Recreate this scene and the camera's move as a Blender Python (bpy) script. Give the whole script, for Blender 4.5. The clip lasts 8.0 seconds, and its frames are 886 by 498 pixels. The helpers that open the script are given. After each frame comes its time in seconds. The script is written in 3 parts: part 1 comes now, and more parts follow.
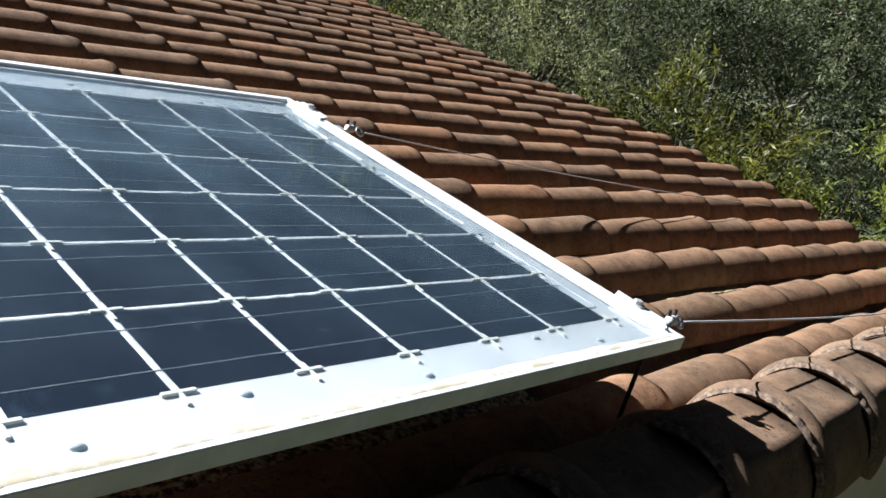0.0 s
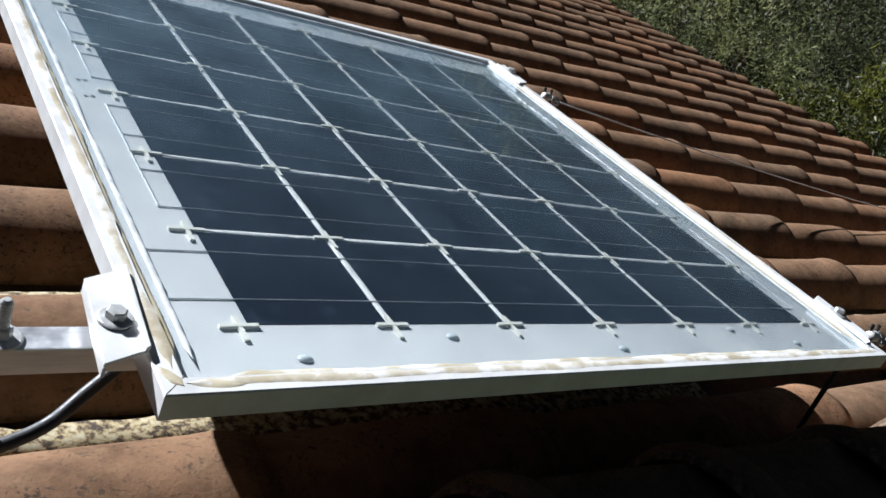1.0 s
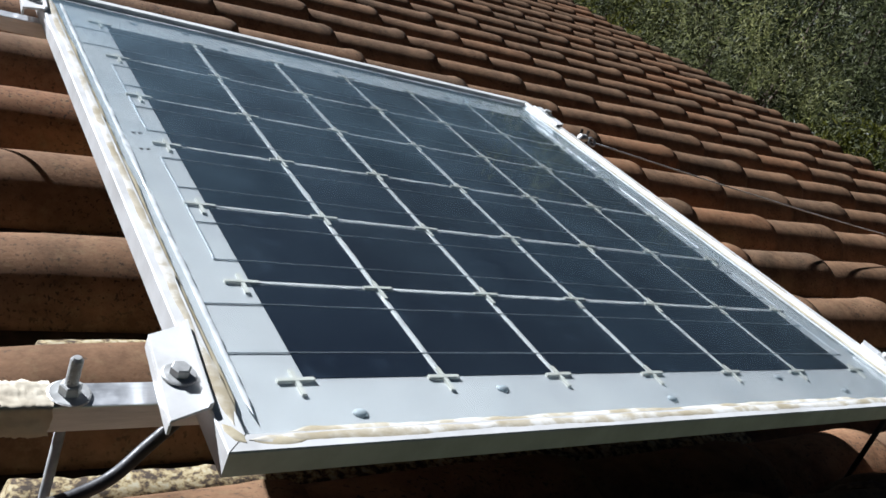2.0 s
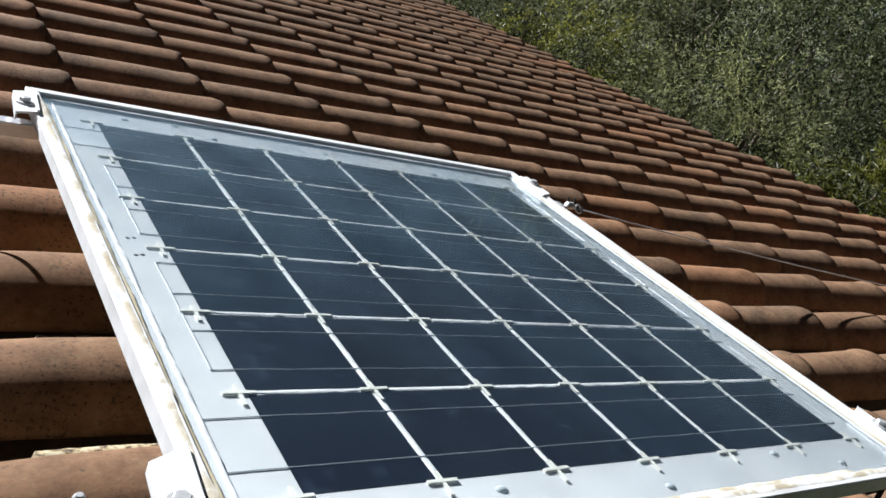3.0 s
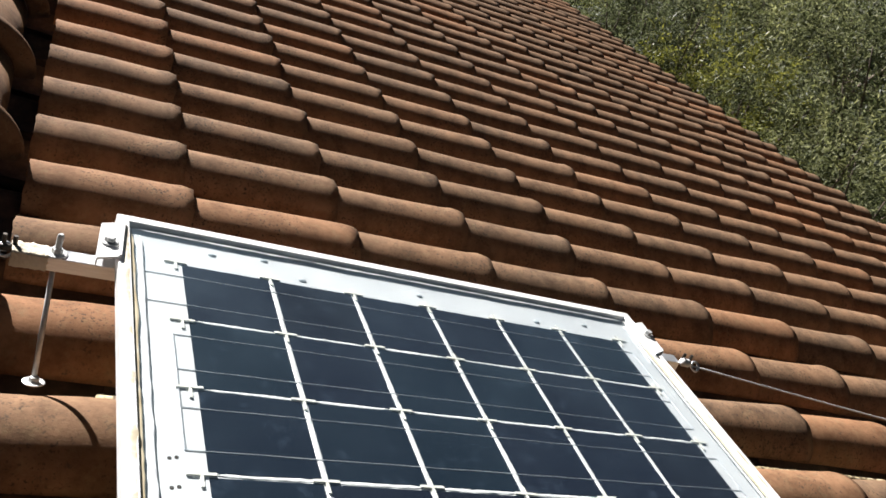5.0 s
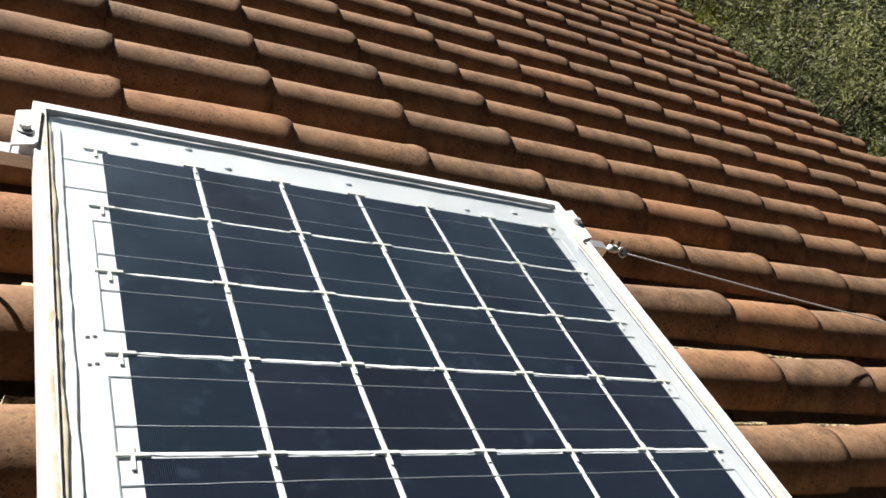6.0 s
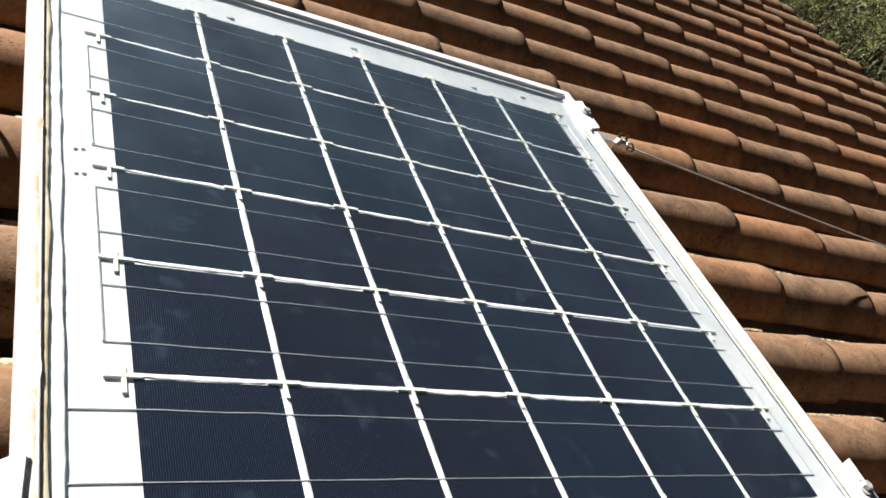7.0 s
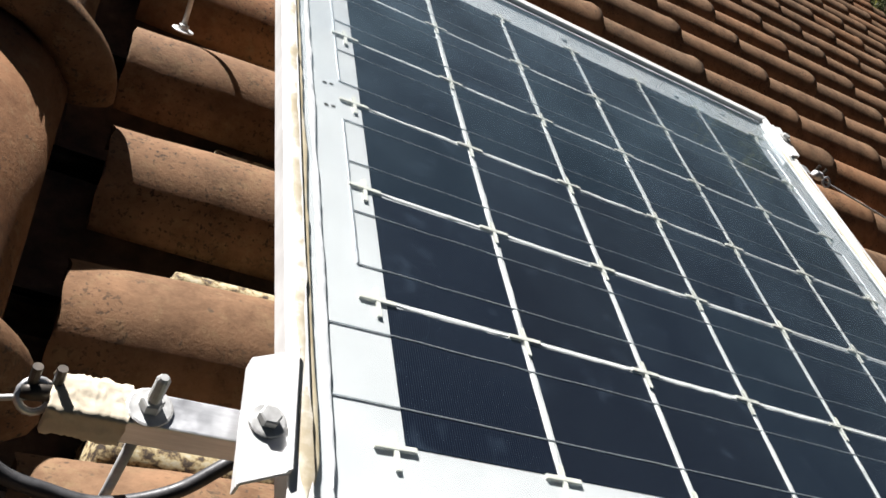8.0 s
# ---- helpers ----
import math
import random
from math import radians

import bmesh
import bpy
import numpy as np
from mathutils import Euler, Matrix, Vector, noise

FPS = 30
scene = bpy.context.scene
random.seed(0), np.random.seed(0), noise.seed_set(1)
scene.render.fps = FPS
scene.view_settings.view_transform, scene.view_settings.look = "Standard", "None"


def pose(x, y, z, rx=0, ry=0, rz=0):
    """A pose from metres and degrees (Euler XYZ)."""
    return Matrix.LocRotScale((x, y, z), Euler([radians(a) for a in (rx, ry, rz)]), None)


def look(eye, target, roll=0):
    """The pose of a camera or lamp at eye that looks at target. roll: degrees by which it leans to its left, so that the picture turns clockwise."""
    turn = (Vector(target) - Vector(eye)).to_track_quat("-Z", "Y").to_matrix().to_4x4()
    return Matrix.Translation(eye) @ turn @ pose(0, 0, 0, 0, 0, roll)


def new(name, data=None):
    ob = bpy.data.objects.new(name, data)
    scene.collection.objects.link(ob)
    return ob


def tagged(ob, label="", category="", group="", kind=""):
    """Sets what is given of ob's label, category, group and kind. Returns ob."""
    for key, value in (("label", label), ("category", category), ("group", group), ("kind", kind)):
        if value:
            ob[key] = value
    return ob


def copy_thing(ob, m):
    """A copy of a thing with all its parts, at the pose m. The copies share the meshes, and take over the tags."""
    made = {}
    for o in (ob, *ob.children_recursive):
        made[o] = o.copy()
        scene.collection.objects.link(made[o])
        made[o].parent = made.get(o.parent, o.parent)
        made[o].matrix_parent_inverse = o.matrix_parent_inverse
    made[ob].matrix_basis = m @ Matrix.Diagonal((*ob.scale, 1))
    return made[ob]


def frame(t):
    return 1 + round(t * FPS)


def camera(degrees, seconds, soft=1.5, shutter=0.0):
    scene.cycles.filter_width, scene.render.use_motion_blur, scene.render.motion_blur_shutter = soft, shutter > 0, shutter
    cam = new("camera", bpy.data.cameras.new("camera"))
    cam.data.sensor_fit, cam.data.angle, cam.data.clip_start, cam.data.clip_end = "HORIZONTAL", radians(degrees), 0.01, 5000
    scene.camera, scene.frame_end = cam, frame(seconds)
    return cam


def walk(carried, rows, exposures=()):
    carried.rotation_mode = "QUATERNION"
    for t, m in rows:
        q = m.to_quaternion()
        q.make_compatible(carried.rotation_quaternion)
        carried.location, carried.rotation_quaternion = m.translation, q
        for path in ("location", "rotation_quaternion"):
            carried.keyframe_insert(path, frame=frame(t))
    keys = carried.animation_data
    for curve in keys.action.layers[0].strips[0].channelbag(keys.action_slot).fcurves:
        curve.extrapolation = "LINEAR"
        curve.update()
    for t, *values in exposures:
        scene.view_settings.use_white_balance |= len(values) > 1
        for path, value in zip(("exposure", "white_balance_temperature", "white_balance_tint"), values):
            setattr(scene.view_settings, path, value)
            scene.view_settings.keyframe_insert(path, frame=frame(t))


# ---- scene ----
# The roof frame: x runs down the slope, y along the ridge, z square to the solar panel.
HOUSE = pose(0, 0, 4.6, 0, 14, 0)
cam = camera(55.56, 8.0, soft=1.6)
ROWS = [
    (0.0, -0.2724, -0.5917, 0.4669, 70.43, -18.48, -45.21),
    (0.5, -0.2972, -0.5849, 0.4542, 67.53, -21.00, -37.58),
    (1.0, -0.3259, -0.5561, 0.4266, 64.18, -21.86, -32.12),
    (1.5, -0.3476, -0.5440, 0.4279, 64.11, -21.50, -30.10),
    (3.0, -0.3658, -0.5239, 0.4954, 69.54, -19.18, -31.74),
    (3.5, -0.3374, -0.4781, 0.5762, 70.17, -17.96, -31.85),
    (4.0, -0.3143, -0.4188, 0.6758, 70.72, -21.32, -28.52),
    (4.2, -0.2974, -0.3901, 0.6785, 69.60, -21.91, -24.86),
    (5.3, -0.2723, -0.2556, 0.7735, 62.77, -23.41, -19.83),
    (5.5, -0.2562, -0.2699, 0.7672, 61.68, -23.52, -20.06),
    (6.0, -0.2349, -0.3230, 0.7686, 58.93, -23.90, -22.87),
    (6.5, -0.1956, -0.3699, 0.7187, 56.38, -24.93, -21.32),
    (7.0, -0.1926, -0.3955, 0.6603, 53.84, -26.55, -20.31),
    (7.5, -0.2211, -0.4213, 0.5698, 53.46, -28.14, -18.41),
    (8.0, -0.2983, -0.3789, 0.4880, 51.50, -28.97, -9.43),
]
EXPOSURES = [(0.0, 1.72, 5600, 8), (1.0, 1.05, 5600, 8), (1.5, 0.95, 5600, 8), (3.0, 1.28, 5750, 8), (4.0, 1.70, 6000, 9), (5.5, 1.62, 6320, 10), (7.0, 1.64, 6380, 10), (8.0, 1.40, 6250, 10)]
walk(cam, [(t, HOUSE @ pose(x, y, z, rx, ry, rz)) for t, x, y, z, rx, ry, rz in ROWS], EXPOSURES)

# ---- light ----
to_sun = (HOUSE.to_3x3() @ Vector((-0.78, 1.62, 1.0))).normalized()
SUN_UP = math.asin(to_sun.z)
SUN_ROUND = math.atan2(to_sun.x, to_sun.y)
sun = new("sun", bpy.data.lights.new("sun", "SUN"))
sun.data.energy, sun.data.angle, sun.data.color = 5.0, radians(0.53), (1.0, 0.95, 0.90)
sun.matrix_world = look((0, 0, 30), Vector((0, 0, 30)) - to_sun)
world = bpy.data.worlds.new("sky")
scene.world = world
world.use_nodes = True
sky = world.node_tree.nodes.new("ShaderNodeTexSky")
sky.sky_type, sky.sun_disc, sky.sun_elevation, sky.sun_rotation = "NISHITA", False, SUN_UP, SUN_ROUND
back = world.node_tree.nodes["Background"]
sky.air_density, sky.dust_density, sky.ozone_density = 1.1, 2.5, 3.0
world.node_tree.links.new(sky.outputs[0], back.inputs[0])
back.inputs[1].default_value = 0.0042


# ---- materials ----
class Mat:
    """A small builder of node materials."""

    def __init__(self, name, rough=0.6, metal=0.0, spec=0.5):
        self.m = bpy.data.materials.new(name)
        self.m.use_nodes = True
        self.t = self.m.node_tree
        self.b = self.t.nodes["Principled BSDF"]
        self.b.inputs["Roughness"].default_value = rough
        self.b.inputs["Metallic"].default_value = metal
        self.b.inputs["Specular IOR Level"].default_value = spec
        self.co = self.t.nodes.new("ShaderNodeTexCoord").outputs["Object"]

    def n(self, kind, **values):
        node = self.t.nodes.new(kind)
        for k, v in values.items():
            node.inputs[k].default_value = v
        return node

    def link(self, a, b):
        self.t.links.new(a, b)

    def shift(self):
        """Object coordinates moved by the object's random number, so that alike pieces differ."""
        info = self.n("ShaderNodeObjectInfo")
        mul = self.n("ShaderNodeVectorMath")
        mul.operation = "MULTIPLY_ADD"
        mul.inputs[1].default_value = (37.0, 53.0, 71.0)
        comb = self.n("ShaderNodeCombineXYZ")
        for k in range(3):
            self.link(info.outputs["Random"], comb.inputs[k])
        self.link(comb.outputs[0], mul.inputs[0])
        self.link(self.co, mul.inputs[2])
        self.co = mul.outputs[0]
        return info.outputs["Random"]

    def noise(self, scale, detail=4.0, rough=0.6, stretch=None):
        node = self.n("ShaderNodeTexNoise", Scale=scale, Detail=detail, Roughness=rough)
        co = self.co
        if stretch:
            mp = self.n("ShaderNodeMapping")
            mp.inputs["Scale"].default_value = stretch
            self.link(co, mp.inputs["Vector"])
            co = mp.outputs[0]
        self.link(co, node.inputs["Vector"])
        return node.outputs[0]

    def ramp(self, fac, stops):
        r = self.n("ShaderNodeValToRGB")
        e = r.color_ramp.elements
        while len(e) < len(stops):
            e.new(0.5)
        for el, (p, c) in zip(e, stops):
            el.position, el.color = p, (*c, 1) if len(c) == 3 else c
        self.link(fac, r.inputs[0])
        return r.outputs[0]

    def mix(self, fac, a, b, mode="MIX"):
        m = self.t.nodes.new("ShaderNodeMix")
        m.data_type, m.blend_type = "RGBA", mode
        for val, sock in ((fac, m.inputs[0]), (a, m.inputs[6]), (b, m.inputs[7])):
            if hasattr(val, "is_linked"):
                self.link(val, sock)
            else:
                sock.default_value = (*val, 1) if isinstance(val, tuple) else val
        return m.outputs[2]

    def colour(self, c):
        if isinstance(c, tuple):
            self.b.inputs["Base Color"].default_value = (*c, 1)
        else:
            self.link(c, self.b.inputs["Base Color"])
        return self

    def rough(self, out, lo, hi):
        self.link(self.ramp(out, [(0.3, (lo,) * 3), (0.7, (hi,) * 3)]), self.b.inputs["Roughness"])

    def bump(self, out, strength, dist=0.002):
        bp = self.n("ShaderNodeBump", Strength=strength, Distance=dist)
        self.link(out, bp.inputs["Height"])
        if self.b.inputs["Normal"].is_linked:
            self.link(self.b.inputs["Normal"].links[0].from_socket, bp.inputs["Normal"])
        self.link(bp.outputs[0], self.b.inputs["Normal"])


def terracotta(name, tone=1.0, island=False, grey=0.0):
    """Weathered fired clay: kiln tones from tile to tile, brown grime, pale dust, black lichen specks."""
    tone *= 0.72
    w = Mat(name, 0.88, spec=0.12)
    if island:
        rnd = w.n("ShaderNodeNewGeometry").outputs["Random Per Island"]
    else:
        rnd = w.shift()
    base = w.ramp(rnd, [(0.0, (0.215 * tone, 0.128 * tone, 0.076 * tone)), (0.35, (0.275 * tone, 0.155 * tone, 0.086 * tone)),
                        (0.75, (0.320 * tone, 0.178 * tone, 0.098 * tone)), (1.0, (0.400 * tone, 0.185 * tone, 0.085 * tone))])
    if grey:
        base = w.mix(grey, base, (0.19, 0.155, 0.12))
    patch = w.ramp(w.noise(6.5, 4, 0.6), [(0.40, (0, 0, 0)), (0.62, (0.45, 0.45, 0.45))])
    col = w.mix(patch, base, (0.30 * tone, 0.165 * tone, 0.090 * tone))
    grime = w.ramp(w.noise(13, 6, 0.7), [(0.32, (0.52, 0.48, 0.44)), (0.50, (0.86, 0.84, 0.80)), (0.66, (1.12, 1.10, 1.06))])
    col = w.mix(1.0, col, grime, "MULTIPLY")
    col = w.mix(w.ramp(w.noise(38, 5, 0.75), [(0.52, (0, 0, 0)), (0.70, (0.5, 0.5, 0.5))]), col, (0.235, 0.165, 0.09))
    spots = w.ramp(w.noise(150, 3, 0.65), [(0.57, (0, 0, 0)), (0.63, (1, 1, 1))])
    where = w.ramp(w.noise(8, 3, 0.6), [(0.40, (0.05, 0.05, 0.05)), (0.62, (0.9, 0.9, 0.9))])
    col = w.mix(w.mix(1.0, spots, where, "MULTIPLY"), col, (0.035, 0.03, 0.024))
    big = w.ramp(w.noise(64, 3, 0.6), [(0.64, (0, 0, 0)), (0.72, (0.7, 0.7, 0.7))])
    col = w.mix(big, col, (0.06, 0.048, 0.036))
    w.colour(col)
    w.bump(w.noise(210, 4, 0.75), 0.5, 0.0016)
    w.bump(w.noise(26, 4, 0.6), 0.25, 0.004)
    return w.m


TILE = terracotta("terracotta", grey=0.22)
TILE_FAR = terracotta("terracotta_joined", island=True, grey=0.22)
CAP = terracotta("terracotta_cap", 0.85, grey=0.5)
RIDGE_CLAY = terracotta("terracotta_ridge", 0.80)


def simple(name, stops, scale, rough=(0.5, 0.8), metal=0.0, bump=0.2, stretch=None, spec=0.5, fine=120):
    w = Mat(name, 0.6, metal, spec)
    w.colour(w.ramp(w.noise(scale, 5, 0.65, stretch), stops))
    w.rough(w.noise(scale * 2.3, 3), *rough)
    w.bump(w.noise(fine, 4), bump, 0.001)
    return w.m


MORTAR = simple("mortar", [(0.35, (0.20, 0.16, 0.12)), (0.5, (0.36, 0.30, 0.22)), (0.7, (0.46, 0.40, 0.30))], 45, (0.8, 0.95), bump=0.9)
# Channel dirt, darkened further so the colour carries shade between the rows.
PAN = simple("dirty_shaded_channel_clay", [(0.35, (0.05, 0.035, 0.026)), (0.55, (0.10, 0.065, 0.045)), (0.7, (0.17, 0.11, 0.07))], 20, (0.85, 0.95), bump=0.6)
CAP_MORTAR = simple("weathered_joint_mortar", [(0.38, (0.06, 0.04, 0.028)), (0.50, (0.13, 0.085, 0.055)), (0.64, (0.22, 0.16, 0.10))], 70, (0.85, 0.95), bump=0.8)
# Bedding mortar in a near-black tone that paints in shade below the caps.
BED = simple("shaded_bedding", [(0.35, (0.035, 0.022, 0.016)), (0.55, (0.065, 0.040, 0.028)), (0.7, (0.11, 0.07, 0.045))], 24, (0.85, 0.95), bump=0.7)
PEBBLE = simple("pebble", [(0.35, (0.05, 0.035, 0.035)), (0.55, (0.13, 0.09, 0.08)), (0.7, (0.24, 0.18, 0.15))], 60, (0.7, 0.95), bump=0.6)
LICHEN = simple("lichen_clay", [(0.42, (0.045, 0.03, 0.018)), (0.48, (0.17, 0.12, 0.06)), (0.55, (0.36, 0.29, 0.15)), (0.66, (0.42, 0.38, 0.27))], 95, (0.8, 0.95), bump=0.7)
ALU = simple("white_aluminium", [(0.3, (0.60, 0.59, 0.57)), (0.6, (0.76, 0.755, 0.745))], 14, (0.35, 0.6), 0.15, 0.08)
ALU_BARE = simple("bare_aluminium", [(0.3, (0.55, 0.56, 0.58)), (0.7, (0.72, 0.73, 0.75))], 30, (0.3, 0.5), 0.8, 0.1, (1, 8, 8))
STEEL = simple("galvanised_steel", [(0.3, (0.40, 0.40, 0.39)), (0.7, (0.62, 0.62, 0.61))], 60, (0.35, 0.6), 0.45, 0.2)
SEAL = simple("cream_sealant", [(0.40, (0.42, 0.36, 0.25)), (0.49, (0.52, 0.47, 0.37)), (0.54, (0.66, 0.63, 0.56)), (0.64, (0.76, 0.75, 0.72))], 17, (0.3, 0.6), 0.0, 0.5)
SEAL_TAN = simple("tan_sealant", [(0.35, (0.40, 0.33, 0.20)), (0.55, (0.50, 0.44, 0.31)), (0.68, (0.62, 0.58, 0.48))], 24, (0.35, 0.6), 0.0, 0.5)
SEAL_GREY = simple("grey_silicone", [(0.4, (0.50, 0.52, 0.53)), (0.6, (0.72, 0.74, 0.75))], 30, (0.2, 0.4), 0.0, 0.5)
SHEET = simple("white_backing", [(0.3, (0.52, 0.53, 0.54)), (0.7, (0.62, 0.63, 0.635))], 8, (0.35, 0.5), 0.0, 0.1)
GAP = simple("white_gap_sealant", [(0.3, (0.66, 0.67, 0.66)), (0.7, (0.80, 0.80, 0.79))], 40, (0.35, 0.55), 0.0, 0.3)
SPACER = simple("ivory_plastic", [(0.3, (0.60, 0.59, 0.52)), (0.7, (0.74, 0.73, 0.67))], 50, (0.4, 0.6))
RIBBON = simple("tinned_ribbon", [(0.3, (0.42, 0.44, 0.47)), (0.7, (0.62, 0.64, 0.66))], 90, (0.3, 0.5), 0.7, 0.3)
WIRE = simple("pale_wire", [(0.3, (0.45, 0.45, 0.44)), (0.7, (0.62, 0.62, 0.60))], 80, (0.5, 0.7), 0.2, 0.3)
TAPE = simple("masking_tape", [(0.3, (0.48, 0.41, 0.30)), (0.7, (0.64, 0.58, 0.46))], 22, (0.7, 0.9), 0.0, 0.4)
RUBBER = simple("black_rubber", [(0.3, (0.02, 0.02, 0.022)), (0.7, (0.045, 0.045, 0.048))], 60, (0.35, 0.6))
DARK_STEEL = simple("dark_steel", [(0.3, (0.03, 0.028, 0.026)), (0.7, (0.10, 0.085, 0.07))], 60, (0.4, 0.6), 0.7, 0.2)
PLASTER = simple("plaster", [(0.3, (0.55, 0.48, 0.38)), (0.7, (0.64, 0.57, 0.46))], 3, (0.85, 0.95), bump=0.4)
SOIL = simple("dry_grass_ground", [(0.3, (0.04, 0.055, 0.02)), (0.5, (0.09, 0.10, 0.04)), (0.7, (0.16, 0.13, 0.07))], 1.3, (0.9, 1.0), bump=0.8, fine=30)
BARK = simple("bark", [(0.3, (0.07, 0.05, 0.035)), (0.7, (0.16, 0.12, 0.09))], 12, (0.85, 0.95), bump=0.8, stretch=(1, 1, 0.2))


def cell_material():
    w = Mat("silicon_cell", 0.5, 0.0, 0.0)
    rnd = w.shift()
    base = w.ramp(rnd, [(0.0, (0.0042, 0.0056, 0.0112)), (0.6, (0.0042, 0.0070, 0.0155)), (1.0, (0.0040, 0.0100, 0.0172))])
    wave = w.n("ShaderNodeTexWave", Scale=130.0)
    wave.bands_direction = "X"
    tc = w.n("ShaderNodeTexCoord")
    w.link(tc.outputs["Object"], wave.inputs["Vector"])
    line = w.ramp(wave.outputs[0], [(0.86, (0, 0, 0)), (0.98, (0.11, 0.11, 0.11))])
    col = w.mix(line, base, (0.25, 0.28, 0.33))
    marks = w.ramp(w.noise(28, 2), [(0.60, (0, 0, 0)), (0.76, (0.12, 0.12, 0.12))])
    w.colour(w.mix(marks, col, (0.10, 0.14, 0.20)))
    return w.m


def glass_material(name, dust):
    m = bpy.data.materials.new(name)
    m.use_nodes = True
    t = m.node_tree
    t.nodes.remove(t.nodes["Principled BSDF"])
    clear = t.nodes.new("ShaderNodeBsdfTransparent")
    clear.inputs[0].default_value = (0.955, 0.97, 0.965, 1)
    gloss = t.nodes.new("ShaderNodeBsdfGlossy")
    gloss.inputs["Roughness"].default_value = 0.03
    lw = t.nodes.new("ShaderNodeLayerWeight")
    lw.inputs[0].default_value = 0.5
    power = t.nodes.new("ShaderNodeMath")
    power.operation = "POWER"
    power.inputs[1].default_value = 4.0
    t.links.new(lw.outputs["Facing"], power.inputs[0])
    fres = t.nodes.new("ShaderNodeMath")
    fres.operation = "MULTIPLY_ADD"
    fres.inputs[1].default_value, fres.inputs[2].default_value = 0.95, 0.04
    t.links.new(power.outputs[0], fres.inputs[0])
    a = t.nodes.new("ShaderNodeMixShader")
    t.links.new(fres.outputs[0], a.inputs[0])
    t.links.new(clear.outputs[0], a.inputs[1])
    t.links.new(gloss.outputs[0], a.inputs[2])
    # Dust gloss, tinted blue and boosted at grazing angles to imitate sky reflection.
    sky_haze = t.nodes.new("ShaderNodeBsdfGlossy")
    sky_haze.inputs["Color"].default_value = (0.58, 0.80, 0.95, 1)
    sky_haze.inputs["Roughness"].default_value = 0.42
    graze = t.nodes.new("ShaderNodeMath")
    graze.operation = "MULTIPLY_ADD"
    graze.inputs[1].default_value, graze.inputs[2].default_value = 11.0, 0.12
    t.links.new(power.outputs[0], graze.inputs[0])
    tc = t.nodes.new("ShaderNodeTexCoord")
    nz = t.nodes.new("ShaderNodeTexNoise")
    nz.inputs["Scale"].default_value, nz.inputs["Detail"].default_value = 7, 6
    t.links.new(tc.outputs["Object"], nz.inputs["Vector"])
    rp = t.nodes.new("ShaderNodeValToRGB")
    rp.color_ramp.elements[0].position, rp.color_ramp.elements[0].color = 0.35, (dust * 0.4,) * 3 + (1,)
    rp.color_ramp.elements[1].position, rp.color_ramp.elements[1].color = 0.75, (dust,) * 3 + (1,)
    t.links.new(nz.outputs[0], rp.inputs[0])
    b = t.nodes.new("ShaderNodeMixShader")
    much = t.nodes.new("ShaderNodeMath")
    much.operation = "MULTIPLY"
    t.links.new(rp.outputs[0], much.inputs[0])
    t.links.new(graze.outputs[0], much.inputs[1])
    t.links.new(much.outputs[0], b.inputs[0])
    t.links.new(a.outputs[0], b.inputs[1])
    t.links.new(sky_haze.outputs[0], b.inputs[2])
    t.links.new(b.outputs[0], t.nodes["Material Output"].inputs[0])
    return m


CELL = cell_material()
GLASS = glass_material("dusty_hazed_glass", 0.075)
DROP = Mat("clear_drop", 0.08, 0.0, 0.8).colour((0.50, 0.54, 0.56)).m


def leaf_material(name, dark, mid, light, gloss=0.4):
    w = Mat(name, gloss, 0.0, 0.25)
    rnd = w.n("ShaderNodeNewGeometry").outputs["Random Per Island"]
    col = w.ramp(rnd, [(0.0, dark), (0.55, mid), (1.0, light)])
    tint = w.ramp(w.n("ShaderNodeObjectInfo").outputs["Random"], [(0.0, (0.62, 0.66, 0.70)), (0.5, (1.0, 1.0, 1.0)), (1.0, (1.30, 1.25, 1.10))])
    col = w.mix(1.0, col, tint, "MULTIPLY")
    patch = w.ramp(w.noise(1.6, 2), [(0.38, (0.60, 0.62, 0.60)), (0.62, (1.25, 1.25, 1.2))])
    col = w.mix(1.0, col, patch, "MULTIPLY")
    w.colour(col)
    tr = w.t.nodes.new("ShaderNodeBsdfTranslucent")
    w.link(col, tr.inputs[0])
    mixer = w.t.nodes.new("ShaderNodeMixShader")
    mixer.inputs[0].default_value = 0.5
    w.link(w.b.outputs[0], mixer.inputs[1])
    w.link(tr.outputs[0], mixer.inputs[2])
    w.link(mixer.outputs[0], w.t.nodes["Material Output"].inputs[0])
    return w.m


OLIVE = leaf_material("grey_green_leaf", (0.052, 0.060, 0.025), (0.120, 0.130, 0.056), (0.255, 0.260, 0.135), 0.55)
BRIGHT = leaf_material("fresh_green_leaf", (0.065, 0.068, 0.012), (0.135, 0.135, 0.022), (0.26, 0.245, 0.05), 0.42)
# Pale leaves whose colour holds the brightness of sunlit grass.
LIME = leaf_material("yellow_green_leaf", (0.14, 0.17, 0.02), (0.24, 0.28, 0.04), (0.36, 0.38, 0.08), 0.5)
DEEP = leaf_material("deep_green_leaf", (0.014, 0.02, 0.008), (0.03, 0.038, 0.016), (0.075, 0.085, 0.036), 0.55)


# ---- mesh helpers ----
def mesh_of(name, bm, material, smooth=False):
    me = bpy.data.meshes.new(name)
    bm.normal_update()
    bm.to_mesh(me)
    bm.free()
    me.materials.append(material)
    if smooth:
        me.polygons.foreach_set("use_smooth", [True] * len(me.polygons))
    return me


def part(name, bm, material, parent, label="", smooth=False, m=None):
    ob = new(name, mesh_of(name, bm, material, smooth))
    ob.parent = parent
    if m is not None:
        ob.matrix_basis = m
    return tagged(ob, label) if label else ob


